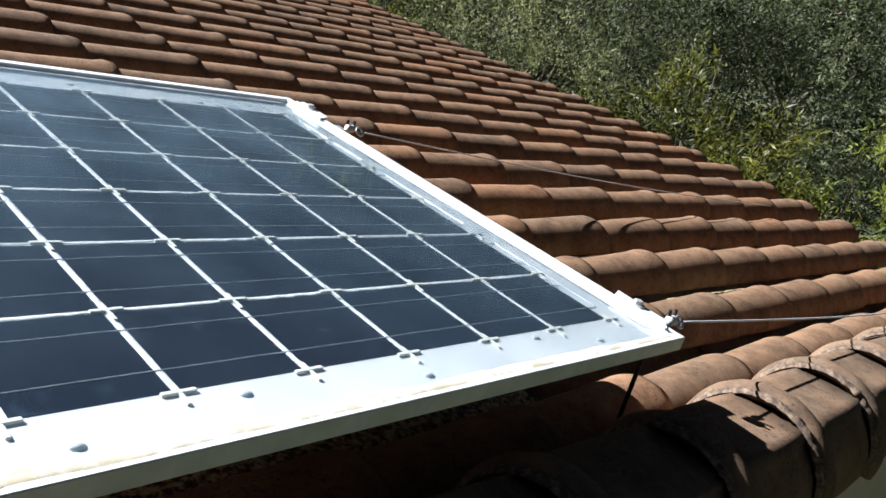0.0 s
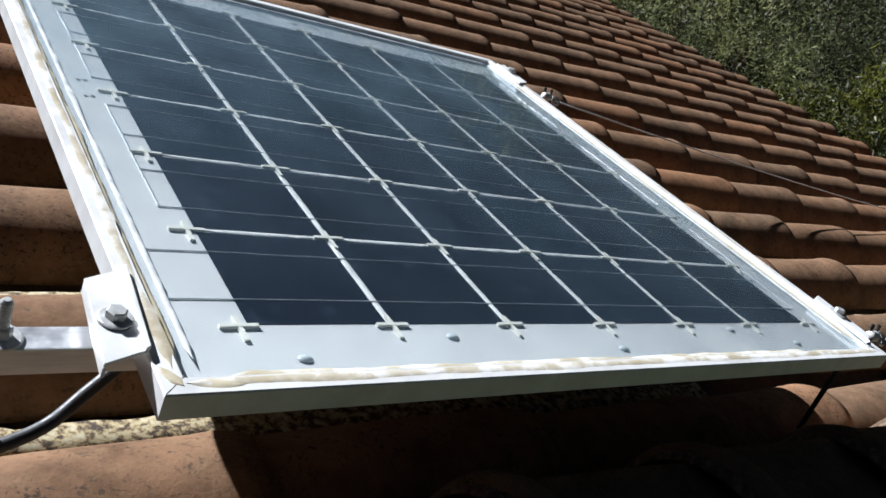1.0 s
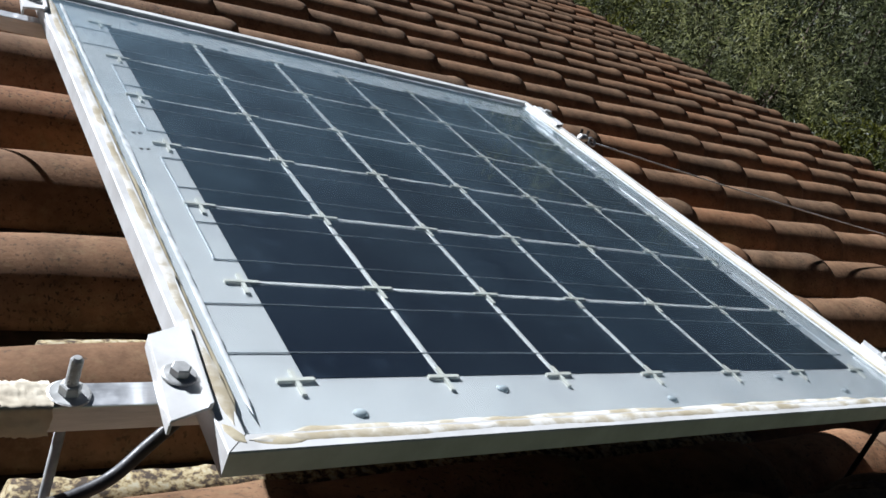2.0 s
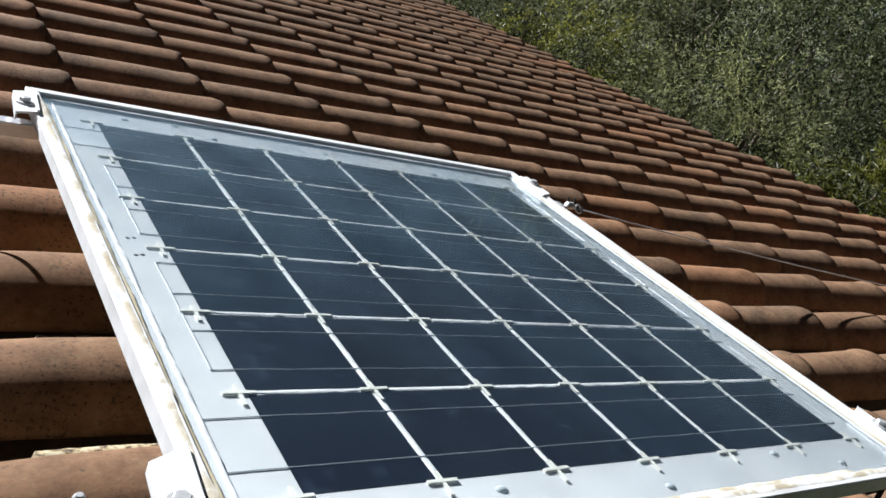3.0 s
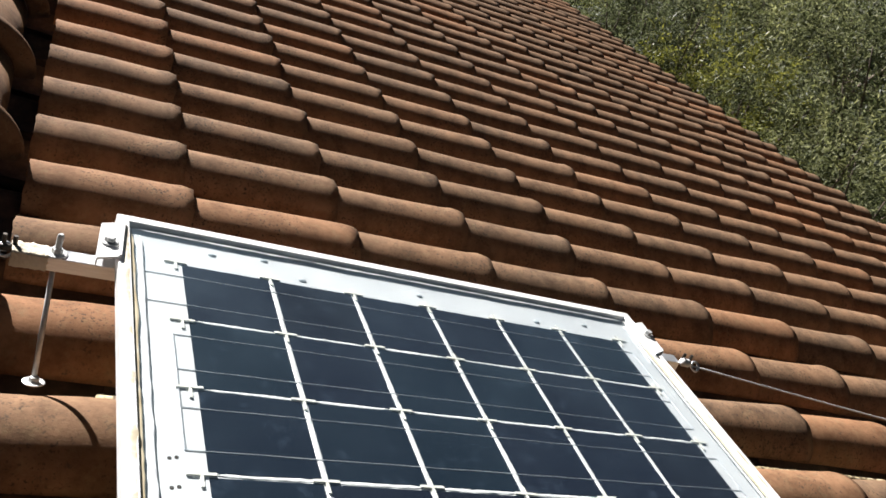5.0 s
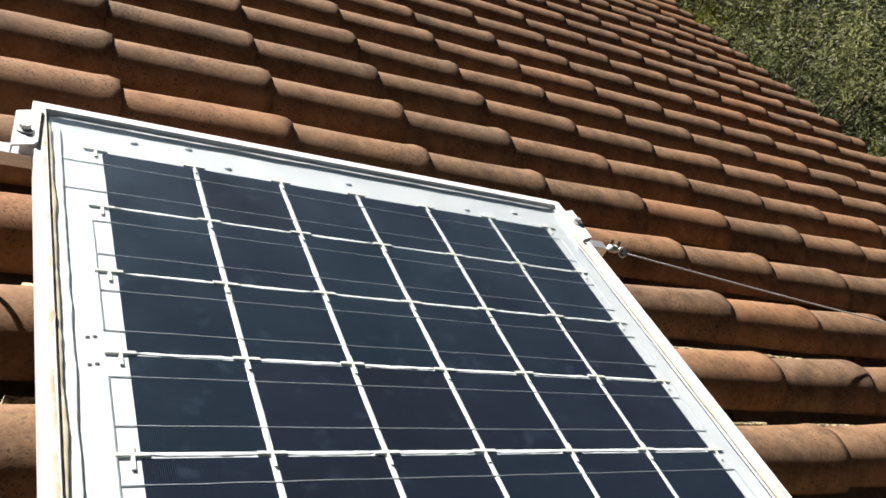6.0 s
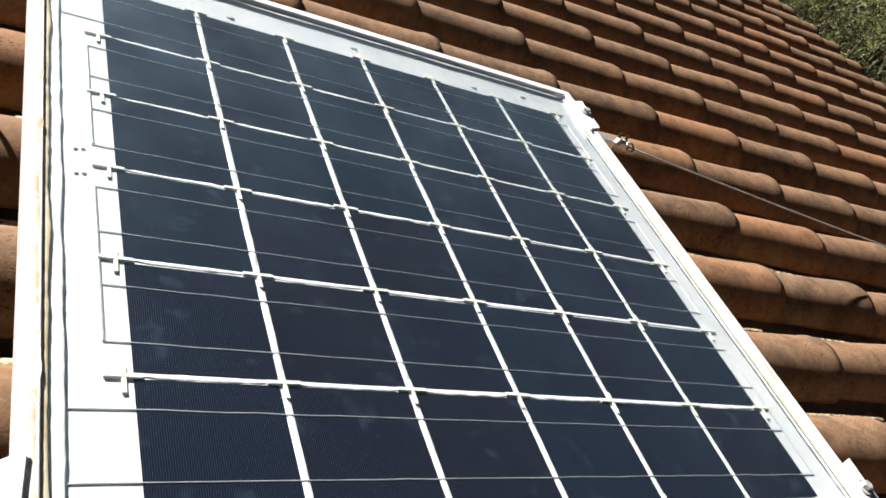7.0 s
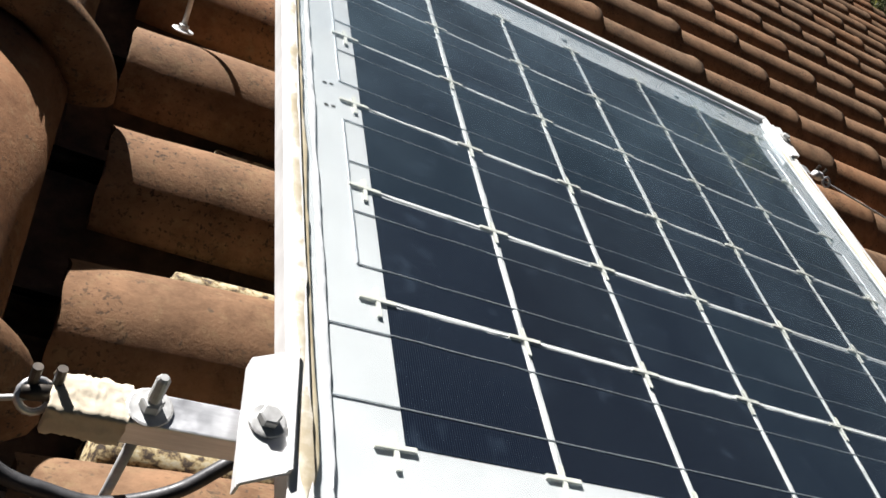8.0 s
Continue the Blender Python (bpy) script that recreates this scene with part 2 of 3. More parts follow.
def thing(name, m, label, category, group="", kind=""):
    return tagged(place(new(name), m), label, category, group, kind)


def place(ob, m):
    ob.matrix_basis = m
    return ob


def box(x0, x1, y0, y1, z0, z1, bevel=0.0, bm=None):
    bm = bm or bmesh.new()
    vs = [bm.verts.new((x, y, z)) for x in (x0, x1) for y in (y0, y1) for z in (z0, z1)]
    fs = [bm.faces.new([vs[i] for i in q]) for q in ((0, 1, 3, 2), (4, 6, 7, 5), (0, 4, 5, 1), (2, 3, 7, 6), (0, 2, 6, 4), (1, 5, 7, 3))]
    if bevel:
        bmesh.ops.bevel(bm, geom=list({e for f in fs for e in f.edges}), offset=bevel, segments=2, affect="EDGES", profile=0.6)
    return bm


def tube(points, radius, sides=10, bm=None, closed=False):
    """A round bar along points; radius may be a list."""
    bm = bm or bmesh.new()
    pts = [Vector(p) for p in points]
    rad = radius if isinstance(radius, (list, tuple)) else [radius] * len(pts)
    rings, side = [], None
    count = len(pts)
    for i, p in enumerate(pts):
        a = pts[(i + 1) % count] if closed or i + 1 < count else p
        b = pts[i - 1] if closed or i else p
        d = (a - b).normalized()
        if side is None:
            side = d.orthogonal().normalized()
        side = (side - d * side.dot(d)).normalized()
        up = d.cross(side)
        rings.append([bm.verts.new(p + rad[i] * (math.cos(k * math.tau / sides) * side + math.sin(k * math.tau / sides) * up)) for k in range(sides)])
    pairs = list(zip(rings, rings[1:])) + ([(rings[-1], rings[0])] if closed else [])
    for r, s in pairs:
        for k in range(sides):
            bm.faces.new((r[k], r[(k + 1) % sides], s[(k + 1) % sides], s[k]))
    if not closed:
        bm.faces.new(rings[0][::-1])
        bm.faces.new(rings[-1])
    return bm


def lathe(profile, sides=16, centre=(0, 0, 0), bm=None):
    """Turned about z: profile of (radius, z) from below to above."""
    bm = bm or bmesh.new()
    c = Vector(centre)
    rings = [[bm.verts.new(c + Vector((r * math.cos(k * math.tau / sides), r * math.sin(k * math.tau / sides), z))) for k in range(sides)] for r, z in profile]
    for r, s in zip(rings, rings[1:]):
        for k in range(sides):
            bm.faces.new((r[k], r[(k + 1) % sides], s[(k + 1) % sides], s[k]))
    bm.faces.new(rings[0][::-1])
    bm.faces.new(rings[-1])
    return bm


def grid(bm, rows):
    """Faces between rows of points."""
    vr = [[bm.verts.new(p) for p in r] for r in rows]
    for a, b in zip(vr, vr[1:]):
        for k in range(len(a) - 1):
            bm.faces.new((a[k], a[k + 1], b[k + 1], b[k]))
    return vr


# ---- house and ground ----
EAVE, RIDGE, FAR, NEAR = 4.46, -0.42, 17.0, -0.40
ROOF = HOUSE @ pose(0.1107, 1.5353, -0.1594, 0.18, 0.17, -0.45)
STEP, PITCH = 0.4148, 0.2498
FIRST_ROW, LAST_ROW, COURSES = -6, 66, 11

bm = bmesh.new()
size = 400
pts = []
for i in range(81):
    row = []
    for k in range(81):
        x, y = (i - 40) ** 3 / 64000 * size, (k - 40) ** 3 / 64000 * size
        row.append((x, y, 0.25 * noise.noise((x * 0.3, y * 0.3, 0))))
    pts.append(row)
grid(bm, pts)
ground = new("ground", mesh_of("ground", bm, SOIL, True))
tagged(ground, "rough ground with dry grass below the house", "ground", kind="structure")

ex = (HOUSE @ Vector((EAVE - 0.35, 0, -0.3))).x
rx = (HOUSE @ Vector((RIDGE, 0, 0))).x
ez = (HOUSE @ Vector((EAVE - 0.35, 0, -0.3))).z
for nm, b in (("wall_eave", box(ex - 0.3, ex, NEAR + 0.2, FAR, -0.3, ez - 0.02)), ("wall_back", box(2 * rx - ex, 2 * rx - ex + 0.3, NEAR + 0.2, FAR, -0.3, ez - 0.02))):
    tagged(new(nm, mesh_of(nm, b, PLASTER)), "plastered house wall under the eave", "wall", kind="structure")
rz = (HOUSE @ Vector((RIDGE, 0, -0.2))).z
for nm, y in (("wall_gable_near", NEAR + 0.2), ("wall_gable_far", FAR - 0.3)):
    bm = bmesh.new()
    a = [(2 * rx - ex + 0.3, -0.3), (ex - 0.3, -0.3), (ex - 0.3, ez - 0.05), (rx, rz - 0.08), (2 * rx - ex + 0.3, ez - 0.05)]
    f0 = bm.faces.new([bm.verts.new((x, y, z)) for x, z in a])
    ext = bmesh.ops.extrude_face_region(bm, geom=[f0])
    bmesh.ops.translate(bm, verts=[v for v in ext["geom"] if isinstance(v, bmesh.types.BMVert)], vec=(0, 0.28, 0))
    tagged(new(nm, mesh_of(nm, bm, PLASTER)), "plastered gable wall", "wall", kind="structure")

roof = tagged(place(new("roof", mesh_of("roof", box(-0.50, EAVE - 0.2, -1.66, 15.4, -0.27, -0.205), MORTAR)), ROOF),
              "barrel-tiled roof slope in weathered terracotta", "roof", kind="structure")
back_roof = new("roof_back", mesh_of("roof_back", box(-5.2, 0, NEAR + 0.05, FAR, -0.1, 0), TILE))
back_roof.matrix_basis = pose(rx - 0.03, 0, rz + 0.06, 0, -14, 0)
tagged(back_roof, "rear slope of the terracotta roof", "roof", kind="structure")


# ---- roof tiles ----
def cover_tile(seed, arc=26, fine=True, start=-0.05):
    """A tapered half-round clay tile, wide end down the slope; x along, crown at z = 0 at its top end."""
    rng = random.Random(seed)
    half = radians(82)
    xs = [start, start + 0.05, 0.2, 0.36, 0.388, STEP] if fine else [-0.02, 0.37, STEP]
    bm = bmesh.new()
    wob = [rng.uniform(-0.0025, 0.0025) for _ in xs]
    outer = []
    for n_, x in enumerate(xs):
        s = x / STEP
        r = 0.092 + 0.013 * s
        crown = 0.019 * s + wob[n_]
        if x == STEP:
            r, crown = r - 0.004, crown - 0.004
        outer.append([(x + (0.0022 * math.sin(k * 0.8 + seed) if fine else 0), r * 0.98 * math.sin(a), crown - r * 0.92 * (1 - math.cos(a)))
                      for k, a in enumerate(half * (2 * k / arc - 1) for k in range(arc + 1))])
    inner = []
    for x in (STEP, max(start, 0.0)):
        s = x / STEP
        r = 0.092 + 0.013 * s - 0.014
        inner.append([(x, r * 0.98 * math.sin(a), 0.019 * s - 0.014 - r * 0.92 * (1 - math.cos(a))) for a in (half * (2 * k / arc - 1) for k in range(arc + 1))])
    v = grid(bm, [r[::-1] for r in outer + inner])
    for side in (0, -1):
        top, low = v[len(xs) - 1][side], v[len(xs)][side]
        bm.faces.new([v[len(xs) + 1][side], low] + [v[q][side] for q in range(len(xs) - 1, -1, -1)][:len(xs)])
    bmesh.ops.recalc_face_normals(bm, faces=bm.faces)
    return bm


def pan_tile(arc=8):
    """A channel tile between two rows, hollow side up; its rims stand beside the cover tiles."""
    bm = bmesh.new()
    rows = []
    for off in (0.0, 0.012):
        for x in (-0.05, STEP):
            s = x / STEP
            r = 0.100 - 0.006 * s
            q = []
            for k in range(arc + 1):
                a = radians(78) * (2 * k / arc - 1)
                q.append((x, (r + off) * math.sin(a), -0.056 - 0.012 * s - (r + off) * 0.75 * (math.cos(a) - math.cos(radians(78)))))
            rows.append(q)
    v = grid(bm, [rows[0], rows[1], rows[3], rows[2], ])
    bmesh.ops.recalc_face_normals(bm, faces=bm.faces)
    return bm


# ---- solar panel ----
X0, X1, Y0, Y1 = -0.101, 1.054, -0.098, 1.087
DX, DY = 0.1602, 0.1628
panel = thing("solar_panel", HOUSE, "home-made framed solar panel with thirty-six dark cells on white backing", "solar panel")
RAIL = [(0, -0.0125), (0, 0.0105), (0.0012, 0.012), (0.0190, 0.012), (0.0202, 0.0108), (0.0208, 0.0012), (0.0215, -0.007), (0.004, -0.007), (0.004, -0.0125)]


def rail(length):
    """A mitred frame rail along x, its outer face at y = 0, seen from inside towards +y."""
    bm = bmesh.new()
    steps = [0.0, 1.0]
    ends = [[(d if s == 0 else length - d, d, z) for d, z in RAIL] for s in steps]
    v = grid(bm, ends)
    bm.faces.new((v[0][0], v[1][0], v[1][-1], v[0][-1]))
    bm.faces.new(v[0])
    bm.faces.new(v[1][::-1])
    bmesh.ops.recalc_face_normals(bm, faces=bm.faces)
    return bm


W_, H_ = X1 - X0, Y1 - Y0
for length, m in ((W_, pose(X0, Y0, 0)), (H_, pose(X1, Y0, 0, 0, 0, 90)), (W_, pose(X1, Y1, 0, 0, 0, 180)), (H_, pose(X0, Y1, 0, 0, 0, -90))):
    part("frame_rail", rail(length), ALU, panel, "white aluminium frame rail", m=m)
for cx, cy, turn in ((X0, Y0, 45), (X1, Y0, 135), (X1, Y1, 225), (X0, Y1, -45)):
    part("mitre_seam", box(0.0008, 0.028, -0.0003, 0.0003, 0.0112, 0.0122), DARK_STEEL, panel, m=pose(cx, cy, 0, 0, 0, turn))
part("backing_sheet", box(X0 + 0.005, X1 - 0.005, Y0 + 0.005, Y1 - 0.005, -0.006, -0.0007), SHEET, panel, "white backing sheet")
ROW_Y = (0.0, 0.163, 0.329, 0.494, 0.655, 0.815, 0.977)
CELL_W, CELL_H = DX - 0.0092, 0.1552
cell_mesh = mesh_of("cell", box(-CELL_W / 2, CELL_W / 2, -CELL_H / 2, CELL_H / 2, -0.0018, 0.0), CELL)
for c in range(6):
    for r in range(6):
        ob = new("cell", cell_mesh)
        ob.parent = panel
        ob.matrix_basis = pose((c + 0.5) * DX, (ROW_Y[r] + ROW_Y[r + 1]) / 2, 0, 0, 0, random.uniform(-0.25, 0.25))
glass = part("glass_pane", box(X0 + 0.02, X1 - 0.02, Y0 + 0.02, Y1 - 0.02, 0.0030, 0.0050), GLASS, panel, "slightly dusty clear glass pane with a blue-tinted haze")
glass.visible_shadow = False


def ribbon(points, width=0.0015, z=0.0002):
    """A flat soldered ribbon through points, with slight waves."""
    bm = bmesh.new()
    dense = []
    for a, b in zip(points, points[1:]):
        n_ = max(1, int(math.dist(a, b) / 0.03))
        dense += [(a[0] + (b[0] - a[0]) * k / n_, a[1] + (b[1] - a[1]) * k / n_) for k in range(n_)]
    dense.append(points[-1])
    dense = [(x + 0.0006 * noise.noise((x * 25, y * 25, 1)), y + 0.0012 * noise.noise((x * 20, y * 20, 5))) for x, y in dense]
    return tube([(x, y, z) for x, y in dense], width / 2, 5, bm)


def cell_y(row, k):
    return (ROW_Y[row] + ROW_Y[row + 1]) / 2 + (0.0400 if k else -0.0400)


for row in range(6):
    for k in (0, 1):
        y = cell_y(row, k)
        left = -0.058 if row in (0, 5) else -0.022
        part("ribbon", ribbon([(left, y), (6 * DX + 0.020, y)]), RIBBON, panel)
for a, b in ((1, 2), (3, 4)):
    part("ribbon", ribbon([(-0.022, cell_y(a, 0)), (-0.022, cell_y(b, 1))], 0.003), RIBBON, panel)
for a, b in ((0, 1), (2, 3), (4, 5)):
    part("ribbon", ribbon([(6 * DX + 0.020, cell_y(a, 0)), (6 * DX + 0.020, cell_y(b, 1))], 0.003), RIBBON, panel)


def spacer(arm_x, arm_y):
    bm = box(-arm_x, arm_x, -0.0024, 0.0024, -0.002, 0.0026, 0.0006)
    box(-0.0022, 0.0022, -arm_y, arm_y * 0.7, -0.0021, 0.0022, bm=bm)
    return bm


spacer_mesh = mesh_of("spacer", spacer(0.019, 0.021), SPACER)
for c in range(7):
    for r in range(7):
        ob = new("spacer", spacer_mesh)
        ob.parent = panel
        ob.matrix_basis = pose(c * DX + random.uniform(-1, 1) * 0.0015 + (-0.006 if c == 0 else 0.005 if c == 6 else 0), ROW_Y[r] + random.uniform(-1, 1) * 0.0015, 0, 0, 0, random.uniform(-2, 2))


def bead(a, b, width, height, seed, ends=0.02, step=0.006):
    """An uneven run of sealant from a to b, lying on z = 0."""
    bm = bmesh.new()
    a, b = Vector((*a, 0)), Vector((*b, 0))
    d = (b - a).normalized()
    s = Vector((-d.y, d.x, 0))
    n_ = max(3, int((b - a).length / step))
    rows = []
    for i in range(n_ + 1):
        p = a + (b - a) * i / n_
        w = width * (0.72 + 0.42 * noise.noise((i * step * 11, seed, 0)) + 0.14 * noise.noise((i * step * 60, seed, 3)))
        w = max(w, width * 0.08) * min(1, i * step / ends + 0.05, (n_ - i) * step / ends + 0.05)
        off = width * (0.15 * noise.noise((i * step * 30, seed, 9)) + 0.22 * noise.noise((i * step * 9, seed, 12)))
        h = height * (0.7 + 0.6 * noise.noise((i * step * 60, seed, 5)))
        rows.append([p + s * (off + w * q) + Vector((0, 0, h * (1 - q * q) + (0 if abs(q) < 1 else -0.0004))) for q in (-1, -0.6, 0, 0.6, 1)])
    grid(bm, rows)
    bmesh.ops.recalc_face_normals(bm, faces=bm.faces)
    return bm


for a, b, w, h, s, zz, mat in (
    ((X0 + 0.0135, Y0 + 0.03), (X0 + 0.0135, Y1 - 0.03), 0.0075, 0.0007, 1, 0.0120, SEAL),
    ((X0 + 0.02, Y0 + 0.0125), (X1 - 0.02, Y0 + 0.0125), 0.0085, 0.0007, 2, 0.0120, SEAL),
    ((X0 + 0.06, Y0 + 0.026), (X1 - 0.2, Y0 + 0.026), 0.008, 0.0010, 3, 0.0051, SEAL),
    ((X1 - 0.0135, Y0 + 0.03), (X1 - 0.0135, Y1 - 0.03), 0.0065, 0.0006, 4, 0.0120, SEAL),
    ((X0 + 0.024, Y0 + 0.05), (X0 + 0.024, Y1 - 0.05), 0.0050, 0.0012, 5, 0.0050, SEAL_TAN),
    ((X1 - 0.024, Y0 + 0.05), (X1 - 0.024, Y1 - 0.05), 0.0050, 0.0012, 9, 0.0050, SEAL_TAN),
    ((X0 + 0.038, Y0 + 0.05), (X0 + 0.038, Y1 - 0.05), 0.0042, 0.0005, 6, 0.0051, SEAL_GREY),
    ((X1 - 0.036, Y0 + 0.05), (X1 - 0.036, Y1 - 0.05), 0.004, 0.0005, 7, 0.0051, SEAL_GREY),
    ((X0 + 0.03, Y1 - 0.029), (X1 - 0.03, Y1 - 0.029), 0.005, 0.0005, 8, 0.0051, SEAL_GREY),
):
    part("sealant_bead", bead(a, b, w, h, s), mat, panel, "smeared sealant along the frame", smooth=True, m=pose(0, 0, zz))
part("corner_sealant", bead((X0 + 0.004, Y0 + 0.032), (X0 + 0.017, Y0 + 0.010), 0.0085, 0.0012, 12, 0.006), SEAL_TAN, panel, "tan sealant at the mitred corner", True, pose(0, 0, 0.0118))
part("corner_sealant", bead((X0 + 0.024, Y0 + 0.011), (X0 + 0.070, Y0 + 0.010), 0.0085, 0.0010, 14, 0.008), SEAL_TAN, panel, "tan sealant at the mitred corner", True, pose(0, 0, 0.0118))
for c in range(1, 6):
    for r in range(6):
        part("gap_sealant", bead((c * DX, ROW_Y[r] + 0.01), (c * DX, ROW_Y[r + 1] - 0.01), 0.0072, 0.0019, 30 + c * 7 + r), GAP, panel, smooth=True, m=pose(0, 0, -0.0008))
for c in range(6):
    for r in range(1, 6):
        part("gap_sealant", bead((c * DX + 0.01, ROW_Y[r]), ((c + 1) * DX - 0.01, ROW_Y[r]), 0.0056, 0.0018, 90 + c * 7 + r), GAP, panel, smooth=True, m=pose(0, 0, -0.0008))
drop_mesh = mesh_of("sealant_drop", lathe([(0.0062, 0), (0.0062, 0.001), (0.0045, 0.0026), (0.0015, 0.0034)], 12), DROP, True)
for x, y in ((0.041, -0.047), (0.226, -0.019), (0.472, -0.047), (0.737, -0.013), (0.866, -0.047), (0.061, 1.024), (0.158, 1.037), (0.224, 0.993), (0.474, 1.014), (0.751, 0.994), (0.891, 1.015)):
    ob = new("sealant_drop", drop_mesh)
    ob.parent = panel
    ob.matrix_basis = pose(x, y, -0.0008) @ Matrix.Diagonal((1.25, 0.9, 1, 1))
hole_mesh = mesh_of("terminal_hole", lathe([(0.003, 0), (0.003, 0.0006), (0.0015, 0.0008)], 10), DARK_STEEL)
for x, y in ((-0.042, 0.519), (-0.033, 0.521), (-0.042, 0.470), (-0.033, 0.472)):
    ob = new("terminal_hole", hole_mesh)
    ob.parent = panel
    ob.matrix_basis = pose(x, y, -0.0008)


# ---- clamps, bars, rods and stays ----
def hexhead(r, z0, z1, centre=(0, 0, 0)):
    return lathe([(r, z0), (r, z1 - 0.001), (r * 0.86, z1)], 6, centre)


def prism(corners, z0, z1):
    """A flat plate with the given outline and rounded edges."""
    bm = bmesh.new()
    f0 = bm.faces.new([bm.verts.new((x, y, z0)) for x, y in corners])
    ext = bmesh.ops.extrude_face_region(bm, geom=[f0])
    bmesh.ops.translate(bm, verts=[v for v in ext["geom"] if isinstance(v, bmesh.types.BMVert)], vec=(0, 0, z1 - z0))
    bmesh.ops.recalc_face_normals(bm, faces=bm.faces)
    bmesh.ops.bevel(bm, geom=bm.edges[:], offset=0.0006, segments=2, affect="EDGES")
    return bm


def clamp(m, label):
    t = thing("mounting_clamp", m, label, "clamp", "clamps on the panel frame")
    part("plate", prism([(-0.023, -0.060), (0.015, -0.044), (0.023, 0.069), (-0.015, 0.051)], 0.0125, 0.0160), ALU, t, "white-painted clamp plate")
    part("fold", prism([(0.0105, -0.0467), (0.0155, -0.0437), (0.0235, 0.0713), (0.0185, 0.0672)], 0.0160, 0.0195), ALU, t)
    part("lip", prism([(-0.023, -0.060), (-0.020, -0.0588), (-0.012, 0.0523), (-0.015, 0.051)], 0.0020, 0.0125), ALU, t)
    part("washer", lathe([(0.0145, 0.0167), (0.0145, 0.0186), (0.013, 0.0192)], 20, (-0.003, -0.006, 0)), STEEL, t, "steel washer")
    part("bolt", hexhead(0.0086, 0.0193, 0.0262, (-0.003, -0.006, 0)), STEEL, t, "hex bolt head")
    return t


clamp(HOUSE @ pose(-0.115, -0.005, 0), "white clamp plate with a hex bolt on the panel's frame")
clamp(HOUSE @ pose(-0.112, 0.985, 0), "white clamp plate with a hex bolt on the panel's frame")
clamp(HOUSE @ pose(1.052, 0.000, 0, 0, 0, 180), "white clamp plate with a hex bolt on the panel's frame")
clamp(HOUSE @ pose(1.052, 0.992, 0, 0, 0, 180), "white clamp plate with a hex bolt on the panel's frame")


def bar(y, x_in, x_out, bolt_x, tape, label):
    t = thing("mounting_bar", HOUSE @ pose(0, y, -0.012), label, "bracket", "bars that hold the panel")
    lo, hi = min(x_in, x_out), max(x_in, x_out)
    part("channel", box(lo, hi, -0.0145, 0.0145, -0.025, 0, 0.0015), ALU_BARE, t, "bare aluminium box bar")
    if bolt_x is not None:
        part("washer", lathe([(0.0165, 0.0003), (0.0165, 0.002), (0.0150, 0.0026)], 22, (bolt_x, 0, 0)), STEEL, t, "broad steel washer")
        part("nut", hexhead(0.0085, 0.0026, 0.011, (bolt_x, 0, 0)), STEEL, t, "hex nut")
        prof = [(0.0052 if i % 2 else 0.0046, 0.011 + 0.0013 * i) for i in range(19)]
        part("stud", lathe(prof + [(0.003, 0.0365)], 12, (bolt_x, 0, 0)), STEEL, t, "threaded stud")
    if tape:
        bm = bmesh.new()
        rows = []
        for i in range(33):
            x = x_out - 0.003 + 0.052 * i / 32
            row = []
            for k in range(41):
                a = k * math.tau / 40
                sx, sz = math.cos(a), math.sin(a)
                q = max(abs(sx), abs(sz))
                w = 1 + 0.10 * noise.noise((x * 90 + sx * 2, sx * 2, sz * 2 + y)) + 0.16 * abs(noise.noise((x * 210 + sz * 3, sx * 3, sz * 3 + y))) - 0.04
                row.append((x + 0.003 * noise.noise((sx * 3, sz * 3, y)), 0.0162 * sx / q * w, -0.0125 + 0.0142 * sz / q * w))
            rows.append(row)
        v = grid(bm, rows)
        bm.faces.new(v[0][:-1])
        bmesh.ops.remove_doubles(bm, verts=bm.verts, dist=1e-5)
        bmesh.ops.recalc_face_normals(bm, faces=bm.faces)
        part("tape", bm, TAPE, t, "crumpled cream masking tape", True)
    return t


bar(0.003, 1.130, -0.256, -0.194, True, "aluminium bar with taped end and threaded stud beside the panel")
bar(0.962, 1.140, -0.248, -0.188, True, "aluminium bar with taped end and threaded stud beside the panel")


def rod(a, b, foot, mat, label):
    t = thing("threaded_rod", HOUSE, label, "rod", "rods under the panel")
    part("shaft", tube([a, b], 0.0042, 12), mat, t, "", True)
    if foot:
        part("foot_washer", lathe([(0.017, -0.0), (0.017, 0.0018), (0.015, 0.0024)], 20), STEEL, t, "bright steel washer", m=pose(*b, -14, 0, 0) @ pose(0, 0, 0.004))
        part("foot_nut", hexhead(0.008, 0.003, 0.010), STEEL, t, m=pose(*b, -14, 0, 0) @ pose(0, 0, 0.004))
    return t


rod((-0.194, 0.003, -0.037), (-0.198, -0.002, -0.30), False, STEEL, "steel threaded rod under the bar, let into the roof")
rod((-0.188, 0.960, -0.037), (-0.182, 0.868, -0.20), True, STEEL, "steel threaded rod with a washer on the roof tile")
rod((1.0, -0.066, -0.029), (1.04, -0.058, -0.20), False, DARK_STEEL, "dark steel rod under the panel's corner")


